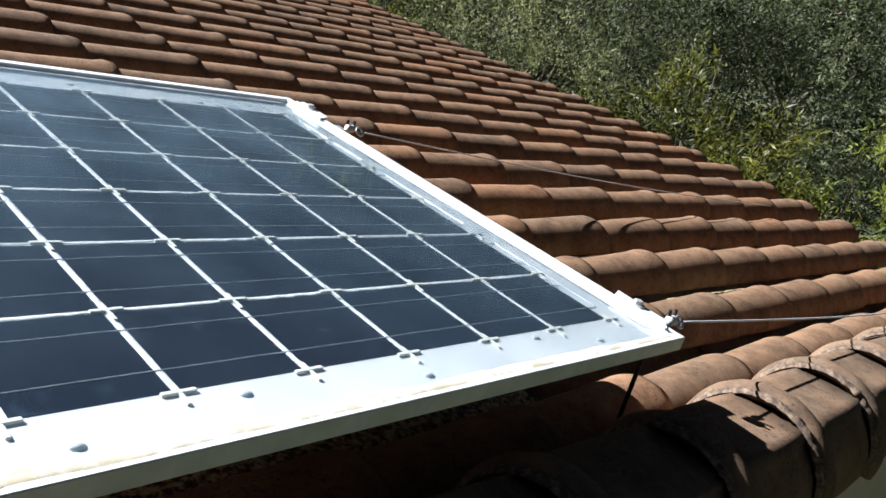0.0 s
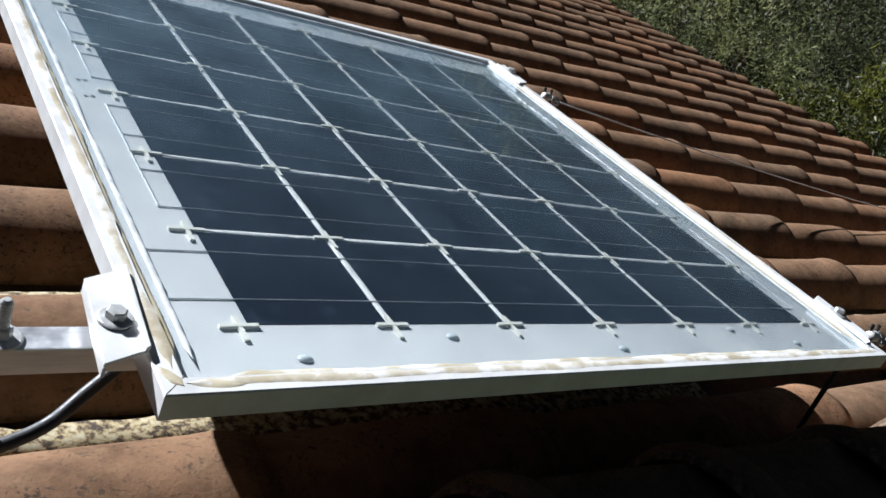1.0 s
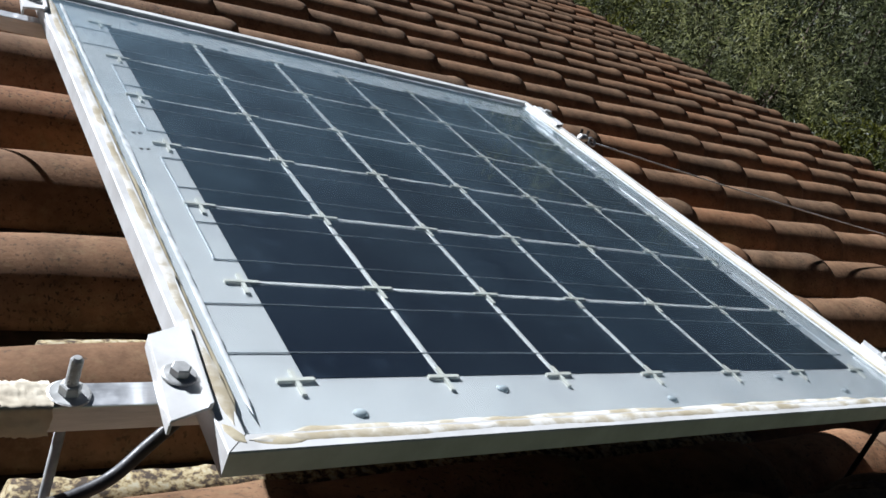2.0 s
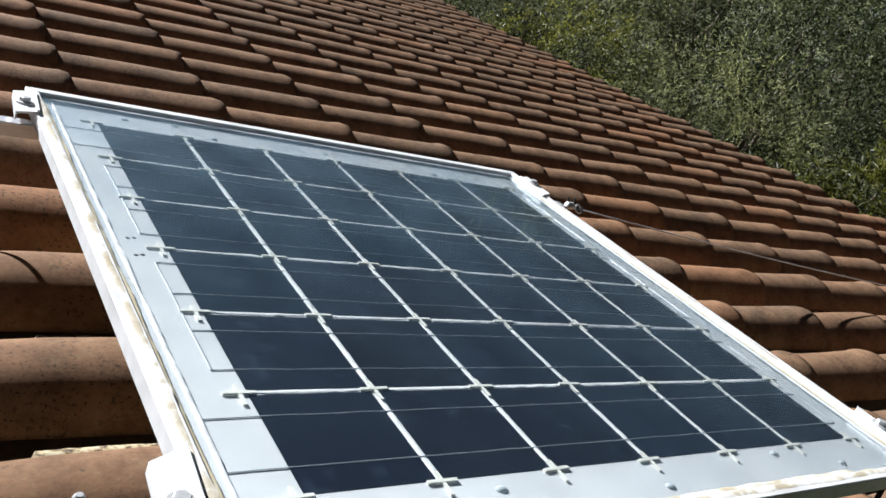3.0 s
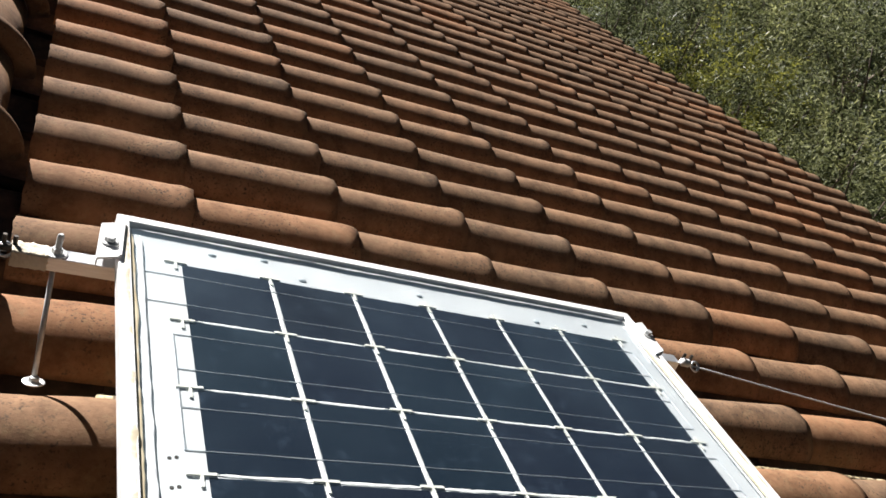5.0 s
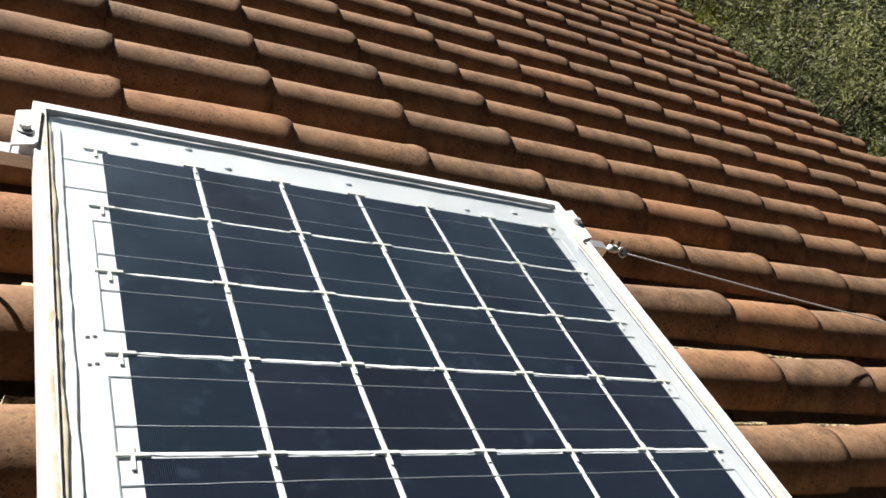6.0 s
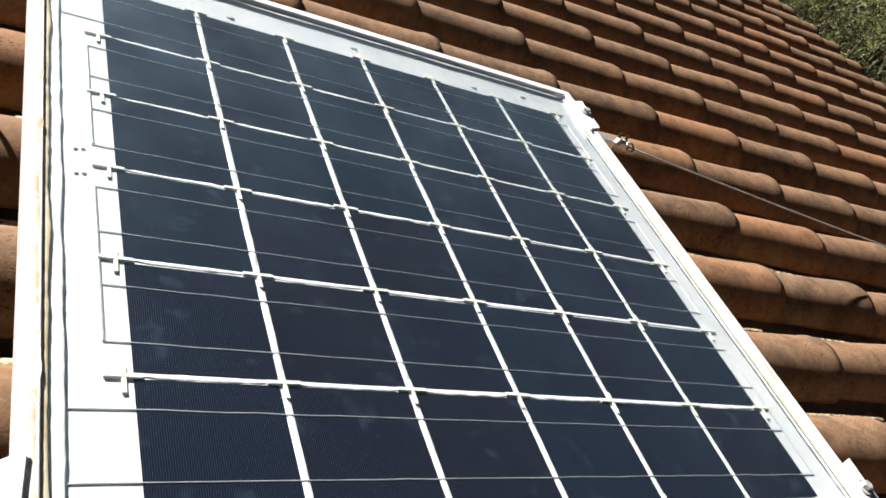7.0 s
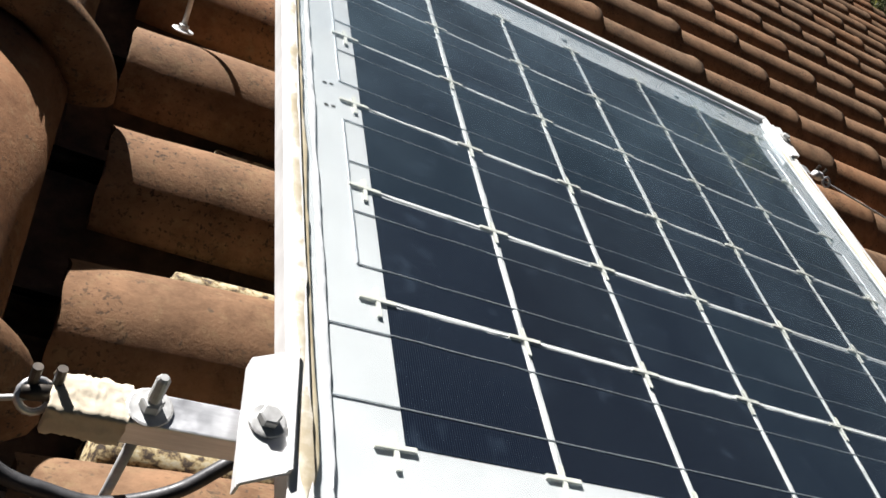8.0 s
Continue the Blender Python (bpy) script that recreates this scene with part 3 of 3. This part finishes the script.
def stay(m, points, label, offs=(-0.036, -0.014)):
    t = thing("stay_cable", m, label, "cable", "stays of the panel")
    bm = bmesh.new()
    p = [Vector(q) for q in points]
    sag = [p[0].lerp(p[1], k / 24) + Vector((0, 0, -0.02 * math.sin(math.pi * k / 24))) for k in range(25)]
    part("wire", tube(sag, 0.0022, 8, bm), WIRE, t, "twisted steel wire", True)
    c = p[0]
    d = (p[1] - p[0]).normalized()
    ring = [c + d * 0.006 + 0.011 * (math.cos(a) * d + math.sin(a) * d.orthogonal().normalized()) for a in (k * math.tau / 16 for k in range(16))]
    part("thimble", tube(ring, 0.0028, 8, closed=True), ALU_BARE, t, "steel thimble eye", True)
    wide = 0.6 if offs[1] > 0 else 1.0
    body = lathe([(0.008 * wide, 0), (0.010 * wide, 0.004), (0.010 * wide, 0.020), (0.007 * wide, 0.026)], 10)
    part("wire_clip", body, DARK_STEEL if offs[1] > 0 else ALU, t, "cast wire clip body", True, Matrix.Translation(c + d * (offs[0] - 0.004) + Vector((0, 0, 0.004))) @ (d.to_track_quat("Z", "Y").to_matrix().to_4x4()))
    for off in offs:
        b = c + d * off
        part("clip_bolt", tube([b + Vector((0, 0.004, -0.004)), b + Vector((0, 0.006, 0.024))], 0.0036, 8), DARK_STEEL, t, "dark clip bolt")
    return t


stay(HOUSE, [(1.168, -0.030, -0.010), (3.6, -0.12, -0.125)], "thin steel stay wire from the panel's corner down the roof")
stay(HOUSE, [(1.180, 0.945, -0.014), (3.9, 0.86, -0.15)], "thin steel stay wire from the panel's corner down the roof")
stay(HOUSE, [(-0.262, 0.003, -0.020), (-0.60, -0.085, 0.03)], "thin steel stay wire from the bar to the ridge", (-0.006, 0.010))
stay(HOUSE, [(-0.254, 0.962, -0.020), (-0.60, 0.90, 0.03)], "thin steel stay wire from the bar to the ridge", (-0.006, 0.010))
cable = thing("electric_cable", HOUSE, "black rubber electric cable looping under the panel", "cable")
loop = [(-0.44, 0.10, 0.03), (-0.36, 0.05, -0.05), (-0.285, 0.0, -0.10), (-0.238, -0.012, -0.11), (-0.198, -0.016, -0.11), (-0.15, -0.004, -0.10), (-0.112, 0.017, -0.08), (-0.06, 0.05, -0.06), (0.02, 0.1, -0.05)]


def smooth_path(pts, n_=8):
    out = []
    p = [Vector(q) for q in pts]
    p = [2 * p[0] - p[1]] + p + [2 * p[-1] - p[-2]]
    for i in range(1, len(p) - 2):
        for k in range(n_):
            u = k / n_
            out.append(0.5 * (2 * p[i] + (p[i + 1] - p[i - 1]) * u + (2 * p[i - 1] - 5 * p[i] + 4 * p[i + 1] - p[i + 2]) * u * u + (3 * p[i] - p[i - 1] - 3 * p[i + 1] + p[i + 2]) * u ** 3))
    return out + [p[-2]]


part("sheath", tube(smooth_path(loop), 0.0062, 12), RUBBER, cable, "", True)


# ---- ridge and verge caps ----
def cap_shell(stations, r, seed, rib, half=radians(100), arc=26, thick=0.014):
    """A half-round clay shell, x along; stations of (x, growth of the radius); ribs on both flanks where rib is given."""
    bm = bmesh.new()
    rows = []
    for x, grow in stations:
        row = []
        for k in range(arc + 1):
            a = half * (2 * k / arc - 1)
            q = r + grow + 0.002 * noise.noise((x * 12, a * 3, seed)) + 0.0008 * noise.noise((x * 60, a * 14, seed))
            if rib:
                q += 0.006 * max(0, 1 - abs(abs(a) - rib) / (half / arc * 1.4))
                if abs(a) < rib:
                    q = min(q + 0.010, (r + 0.012) * math.cos(rib) / math.cos(a) + 0.004)
            row.append((x + 0.003 * noise.noise((a * 4, seed, 2)), q * math.sin(a), q * math.cos(a) - r))
        rows.append(row[::-1])
    f = 1 - thick / r
    rows.append([(x, y * f, (z + r) * f - r) for x, y, z in rows[-1]])
    rows.append([(x, y * f, (z + r) * f - r) for x, y, z in rows[0]])
    rows.append(rows[0])
    grid(bm, rows)
    bmesh.ops.remove_doubles(bm, verts=bm.verts, dist=1e-6)
    bmesh.ops.recalc_face_normals(bm, faces=bm.faces)
    return bm


def mortar_arc(r, seed, x0, half, grow, lump, wide=0.010):
    """Crumbled mortar squeezed out along a joint."""
    bm = bmesh.new()
    rows = []
    for i in range(61):
        a = half * (i / 30 - 1)
        w = wide + 0.010 * noise.noise((a * 9, seed, 0)) + 0.006 * noise.noise((a * 31, seed, 4))
        row = []
        for q in (-1, -0.5, 0, 0.5, 1):
            h = r + grow + lump * (1 - q * q) * (0.6 + 0.9 * noise.noise((a * 14, q * 2, seed))) - (0.004 if abs(q) == 1 else 0)
            row.append((x0 + q * max(w, 0.004), h * math.sin(a), h * math.cos(a) - r))
        rows.append(row)
    grid(bm, rows)
    bmesh.ops.recalc_face_normals(bm, faces=bm.faces)
    return bm


def cap(length, r, rib, seed, m, label, group, clay, half=radians(100), roll=radians(100)):
    t = tagged(place(new("cap_tile"), m), label, "roof tile", group)
    lift = 0.016 if clay == CAP else 0.045
    wide = 1.0 if clay == CAP else 1.35
    squash = Matrix.Diagonal((1, 1, 1 if clay == CAP else 0.75, 1))
    part("shell", cap_shell([(0.03, -0.001), (0.1, 0.0), (0.25, -0.002), (length, -0.008)], r, seed, rib, half), clay, t, "", True, squash)
    part("collar", cap_shell([(wide * x, lift * g + 0.001) for x, g in ((0.0, 0.0), (0.004, 0.45), (0.012, 0.85), (0.022, 1.0), (0.034, 1.0), (0.046, 0.8), (0.056, 0.4), (0.064, 0.0))], r, seed + 1, 0, roll), clay, t, "raised rounded collar", True, squash)
    part("mortar", mortar_arc(r, seed, -0.004, radians(96), 0.001, 0.008, 0.012), CAP_MORTAR, t, "crumbling speckled mortar at the joint", True) if clay == CAP else part("mortar", mortar_arc(r, seed, 0.088, half, 0.001, 0.004, 0.004), CAP_MORTAR, t, "crumbling mortar at the joint", True, squash)
    return t


verge = [cap(0.41, 0.145, radians(34), 3 + k, HOUSE, "weathered clay cap tile with mortar along the roof's edge", "cap tiles along the verge", CAP) for k in range(3)]
for k in range(-1, 14):
    m = HOUSE @ pose(-0.45 + 0.357 * k + random.uniform(-1, 1) * 0.006, -0.205, -0.100, random.uniform(-2, 2), 2.0, random.uniform(-1, 1))
    if k < 2:
        verge[k + 1].matrix_basis = m
    else:
        copy_thing(verge[k % 3], m)
ridge = [cap(0.53, 0.155, 0, 13 + k, HOUSE, "weathered clay ridge tile with a raised collar", "cap tiles along the ridge", RIDGE_CLAY, radians(78), radians(88)) for k in range(3)]
for k in range(-2, 32):
    m = HOUSE @ pose(-0.455, 0.56 + 0.50 * k, -0.062, 0, 0, 90) @ pose(0, 0, 0, random.uniform(-2, 2), 1.5, 0)
    if k < 1:
        ridge[k + 2].matrix_basis = m
    else:
        copy_thing(ridge[k % 3], m)


def bed(y0, y1, seed):
    """Mortar bedding that closes the roof below the ridge caps; its face is trowelled and uneven."""
    bm = bmesh.new()
    rows = []
    count = int((y1 - y0) / 0.03)
    for i in range(count + 1):
        y = y0 + (y1 - y0) * i / count
        w = [0.006 * noise.noise((y * 9, q, seed)) + 0.003 * noise.noise((y * 40, q, seed)) for q in range(5)]
        rows.append([(-0.42, y, -0.100), (-0.362 + w[0], y, -0.118 + w[1]), (-0.338 + w[2], y, -0.135), (-0.318 + w[3], y, -0.20), (-0.300 + w[4], y, -0.34)])
    grid(bm, rows)
    bmesh.ops.recalc_face_normals(bm, faces=bm.faces)
    return bm


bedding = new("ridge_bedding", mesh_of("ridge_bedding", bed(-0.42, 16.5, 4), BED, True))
tagged(place(bedding, HOUSE), "mortar bedding under the ridge tiles, darkened as if in shade", "mortar", kind="structure")


gravel = thing("mortar_lump", HOUSE @ pose(-0.375, 0.115, -0.135), "lump of gravelly purple-brown mortar between the ridge tiles", "mortar")
lump = lathe([(0.062, -0.05), (0.060, 0.0), (0.045, 0.022), (0.018, 0.032)], 18)
for v in lump.verts:
    v.co += v.co.normalized() * 0.010 * noise.noise(v.co * 40)
part("bed", lump, CAP_MORTAR, gravel, "", True)
stone_rng = random.Random(8)
stones = bmesh.new()
for n_ in range(150):
    a, d = stone_rng.uniform(0, math.tau), 0.058 * math.sqrt(stone_rng.random())
    at = Matrix.Translation((d * math.cos(a), d * math.sin(a), 0.031 - 0.030 * (d / 0.058) ** 2)) @ Matrix.Rotation(a * 3, 4, "X") @ Matrix.Diagonal((1.3, 1, 0.8, 1))
    bmesh.ops.create_icosphere(stones, subdivisions=1, radius=stone_rng.uniform(0.002, 0.0048), matrix=at)
tagged(part("pebbles", stones, PEBBLE, gravel), "small purple-brown pebbles", kind="stuff")


# ---- planting ----
def leaves(name, centre, spread, count, length, width, material, parent, seed, clumps=160, droop=0.2, up=0.5):
    """A crown of single leaves on short twigs, gathered in clumps with gaps between."""
    rng = np.random.default_rng(seed)
    d = rng.normal(size=(clumps, 3))
    d /= np.linalg.norm(d, axis=1)[:, None]
    rad = rng.uniform(0.25, 1.0, clumps) ** 0.4 * (1 + 0.22 * np.sin(3 * d[:, 0] + seed) * np.cos(4 * d[:, 1] + seed))
    mid = d * rad[:, None] * np.array(spread)
    pick = rng.integers(0, clumps, count)
    grow = mid / np.array(spread) + np.array([0, 0, up])
    grow /= np.linalg.norm(grow, axis=1)[:, None] + 1e-6
    along = rng.uniform(0, 1, count)
    size = min(spread) * 0.40
    twig = rng.normal(size=(clumps, 9, 3)) * 0.6
    dirs = grow[pick] + twig[pick, rng.integers(0, 9, count)]
    dirs /= np.linalg.norm(dirs, axis=1)[:, None]
    base = mid[pick] + dirs * (along * size)[:, None] + rng.normal(size=(count, 3)) * size * 0.075
    out = dirs * 0.55 + rng.normal(size=(count, 3)) * 0.5 + np.array([0, 0, -droop])
    out /= np.linalg.norm(out, axis=1)[:, None]
    side = np.cross(out, rng.normal(size=(count, 3)))
    side /= np.linalg.norm(side, axis=1)[:, None]
    ln = length * rng.uniform(0.6, 1.3, count)[:, None]
    wd = width * rng.uniform(0.7, 1.2, count)[:, None]
    nrm = np.cross(out, side)
    tip = base + out * ln - nrm * ln * 0.12
    v = np.stack([base, base + out * ln * 0.45 + side * wd * 0.5, tip, base + out * ln * 0.45 - side * wd * 0.5], 1).reshape(-1, 3) + np.array(centre)
    me = bpy.data.meshes.new(name)
    me.vertices.add(4 * count)
    me.vertices.foreach_set("co", v.ravel().astype(np.float32))
    me.loops.add(4 * count)
    me.loops.foreach_set("vertex_index", np.arange(4 * count, dtype=np.int32))
    me.polygons.add(count)
    me.polygons.foreach_set("loop_start", np.arange(count, dtype=np.int32) * 4)
    me.update(calc_edges=True)
    me.materials.append(material)
    ob = new(name, me)
    ob.parent = parent
    return ob


def shrub(x, y, base, height, spread, material, seed, label, count, length, width, cat="shrub"):
    t = thing("tree" if cat == "tree" else "shrub", pose(x, y, base), label, cat, "plants beside the house")
    rng = random.Random(seed)
    for k in range(7 if cat == "shrub" else 6):
        bm = bmesh.new()
        a = k * math.tau / 6 + rng.uniform(-0.4, 0.4)
        lean = rng.uniform(0.25, 0.75) * spread
        top = Vector((math.cos(a) * lean, math.sin(a) * lean, height * rng.uniform(0.65, 0.95)))
        stem = Vector((0, 0, height * (0.02 if cat == "shrub" else 0.22)))
        tube(smooth_path([(0.04 * math.cos(a), 0.04 * math.sin(a), -0.1), stem + top * 0.1, top * 0.55 + Vector((rng.uniform(-0.1, 0.1), 0, 0.1)), top], 4),
             [0.05 * height / 3 * (1 - 0.9 * i / 12) for i in range(13)], 6, bm)
        part("stem" if cat == "shrub" else "limb", bm, BARK, t, "", True)
    leaves("crown", (0, 0, height * 0.56), (spread, spread, height * 0.5), count, length, width, material, t, seed, clumps=int(34 + count / 420))
    return t


rng = random.Random(11)
for k in range(14):
    y = -2.5 + 1.2 * k + rng.uniform(-0.3, 0.3)
    x = 6.0 + rng.uniform(-0.3, 0.5)
    if y > 4.2:
        shrub(x, y, 0, 3.5 + rng.uniform(-0.4, 0.4), 1.15, OLIVE if k % 4 else BRIGHT, 100 + k, "grey-green leafy shrub beyond the eave", 15000, 0.06, 0.015)
    else:
        shrub(x, y, 0, 2.5 + rng.uniform(-0.3, 0.3), 1.0, BRIGHT, 100 + k, "fresh green narrow-leaved shrub beyond the eave", 13000, 0.09, 0.018)
for k in range(15):
    y = -4 + 1.8 * k + rng.uniform(-0.5, 0.5)
    x = 8.8 + rng.uniform(-0.8, 0.8)
    shrub(x, y, 0, 3.95 + rng.uniform(-0.5, 0.3), 1.75, DEEP if y < 6 and k % 4 else OLIVE, 200 + k, "dense grey-green tree on the bank", 22000, 0.07, 0.019, "tree")
for k in range(12):
    y = -4 + 3.0 * k + rng.uniform(-0.5, 0.5)
    x = 12.8 + rng.uniform(-1, 1)
    shrub(x, y, 0, 4.15 + rng.uniform(-0.3, 0.3), 2.4, (DEEP, OLIVE)[k % 2], 300 + k, "dark green tree on the bank", 16000, 0.11, 0.034, "tree")
for k in range(12):
    y = -4 + 4.0 * k + rng.uniform(-0.5, 0.5)
    x = 19.0 + rng.uniform(-1.5, 1.5)
    shrub(x, y, 0, 4.3 + rng.uniform(-0.3, 0.3) + (2.0 if k == 6 else 0), 3.2, (OLIVE, DEEP)[k % 2], 400 + k, "distant dark green tree", 12000, 0.17, 0.06, "tree")
# Added bush, in place of a patch of sunlit grass seen past the eave.
shrub(7.5, 1.45, 0, 2.85, 0.75, LIME, 501, "yellow-green bush standing in for sunlit grass beyond the eave", 9000, 0.08, 0.02)

# ---- the roof's tiles ----
variants = [mesh_of("tile", cover_tile(s), TILE, True) for s in range(5)]
top_tile = mesh_of("tile", cover_tile(7, start=0.062), TILE, True)
tile_rng = random.Random(4)
far_me = mesh_of("tile_far", cover_tile(9, 16, False), TILE_FAR, True)
nv = np.array([v.co[:] for v in far_me.vertices])
nf = [list(p.vertices) for p in far_me.polygons]
verts, faces = [], []
near_count = 0


def sag(j):
    """The near rows lie a little lower: the old roof sags."""
    return 0.036 * PITCH * min(0, j)


def tile_pose(i, j):
    i = min(i, COURSES - 0.6)
    return pose(STEP * i + tile_rng.uniform(-0.006, 0.006), PITCH * j + tile_rng.uniform(-0.004, 0.004), sag(j) + tile_rng.uniform(-0.003, 0.003),
                tile_rng.uniform(-1.2, 1.2), tile_rng.uniform(-0.35, 0.35), tile_rng.uniform(-0.8, 0.8))


for j in range(FIRST_ROW, LAST_ROW + 1):
    for i in range(-1, COURSES + 1):
        m = tile_pose(i, j)
        if j <= 16 and near_count < 290:
            ob = new("tile", top_tile if i < 0 else variants[tile_rng.randrange(5)])
            ob.parent = roof
            ob.matrix_basis = m
            near_count += 1
        else:
            mm = np.array(m)
            base = len(verts)
            verts.extend((nv @ mm[:3, :3].T + mm[:3, 3]).tolist())
            faces.extend([[q + base for q in f] for f in nf])
me = bpy.data.meshes.new("tiles_beyond")
me.from_pydata(verts, [], faces)
me.materials.append(TILE_FAR)
me.polygons.foreach_set("use_smooth", [True] * len(me.polygons))
ob = tagged(new("tiles_beyond", me), "rows of terracotta barrel tiles", kind="stuff")
ob.parent = roof

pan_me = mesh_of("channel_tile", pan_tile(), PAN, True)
nv = np.array([v.co[:] for v in pan_me.vertices])
nf = [list(p.vertices) for p in pan_me.polygons]
verts, faces = [], []
for j in range(FIRST_ROW - 1, LAST_ROW + 1):
    for i in range(-1, COURSES):
        m = pose(STEP * i + tile_rng.uniform(-0.02, 0.02) - 0.1, PITCH * (j + 0.5), sag(j + 0.5) + tile_rng.uniform(-0.004, 0.004), tile_rng.uniform(-2, 2), 0, 0)
        if j <= -1 and i < 6:
            ob = new("channel_tile", pan_me)
            ob.parent = roof
            ob.matrix_basis = m
        else:
            mm = np.array(m)
            base = len(verts)
            verts.extend((nv @ mm[:3, :3].T + mm[:3, 3]).tolist())
            faces.extend([[q + base for q in f] for f in nf])
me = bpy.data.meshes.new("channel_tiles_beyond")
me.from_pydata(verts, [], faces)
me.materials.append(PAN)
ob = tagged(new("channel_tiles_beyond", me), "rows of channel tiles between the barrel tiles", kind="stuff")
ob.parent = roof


def mortar_strip(x0, x1, seed, wide):
    """Bedding mortar that shows along the upper flank of a row, lumpy and lichened."""
    bm = bmesh.new()
    rows = []
    n_ = int((x1 - x0) / 0.012)
    for i in range(n_ + 1):
        x = x0 + (x1 - x0) * i / n_
        a, b = noise.noise((x * 16, seed, 0)), noise.noise((x * 55, seed, 3))
        low = 0.05 if i in (0, n_) else 0
        w = wide * (1 + 0.15 * a + 0.08 * b)
        top = -0.026 + 0.0015 * b + 0.002 * a - low
        rows.append([(x, 0.060, top - 0.03), (x, 0.074, top), (x, 0.074 + w * 0.5, top + 0.003 * noise.noise((x * 90, seed, 7))), (x, 0.074 + w, top - 0.001), (x, 0.080 + w, top - 0.008), (x, 0.086 + w, top - 0.07)])
    grid(bm, rows)
    bmesh.ops.recalc_face_normals(bm, faces=bm.faces)
    return bm


for j, x0, x1 in ((-6, -0.30, 0.95), (-5, -0.25, 0.70), (-5, 1.25, 1.75), (-5, 1.9, 2.6), (-4, -0.22, 0.05), (-4, 1.1, 1.5), (-4, 1.62, 2.1), (-3, -0.2, 0.2), (-3, 1.15, 1.9)):
    part("mortar_strip", mortar_strip(x0, x1, j * 3 + x0, 0.040 if j == -6 else 0.018 if x0 < 0 else 0.010), LICHEN, roof, "lichened bedding mortar", True, pose(0, PITCH * j, sag(j)))
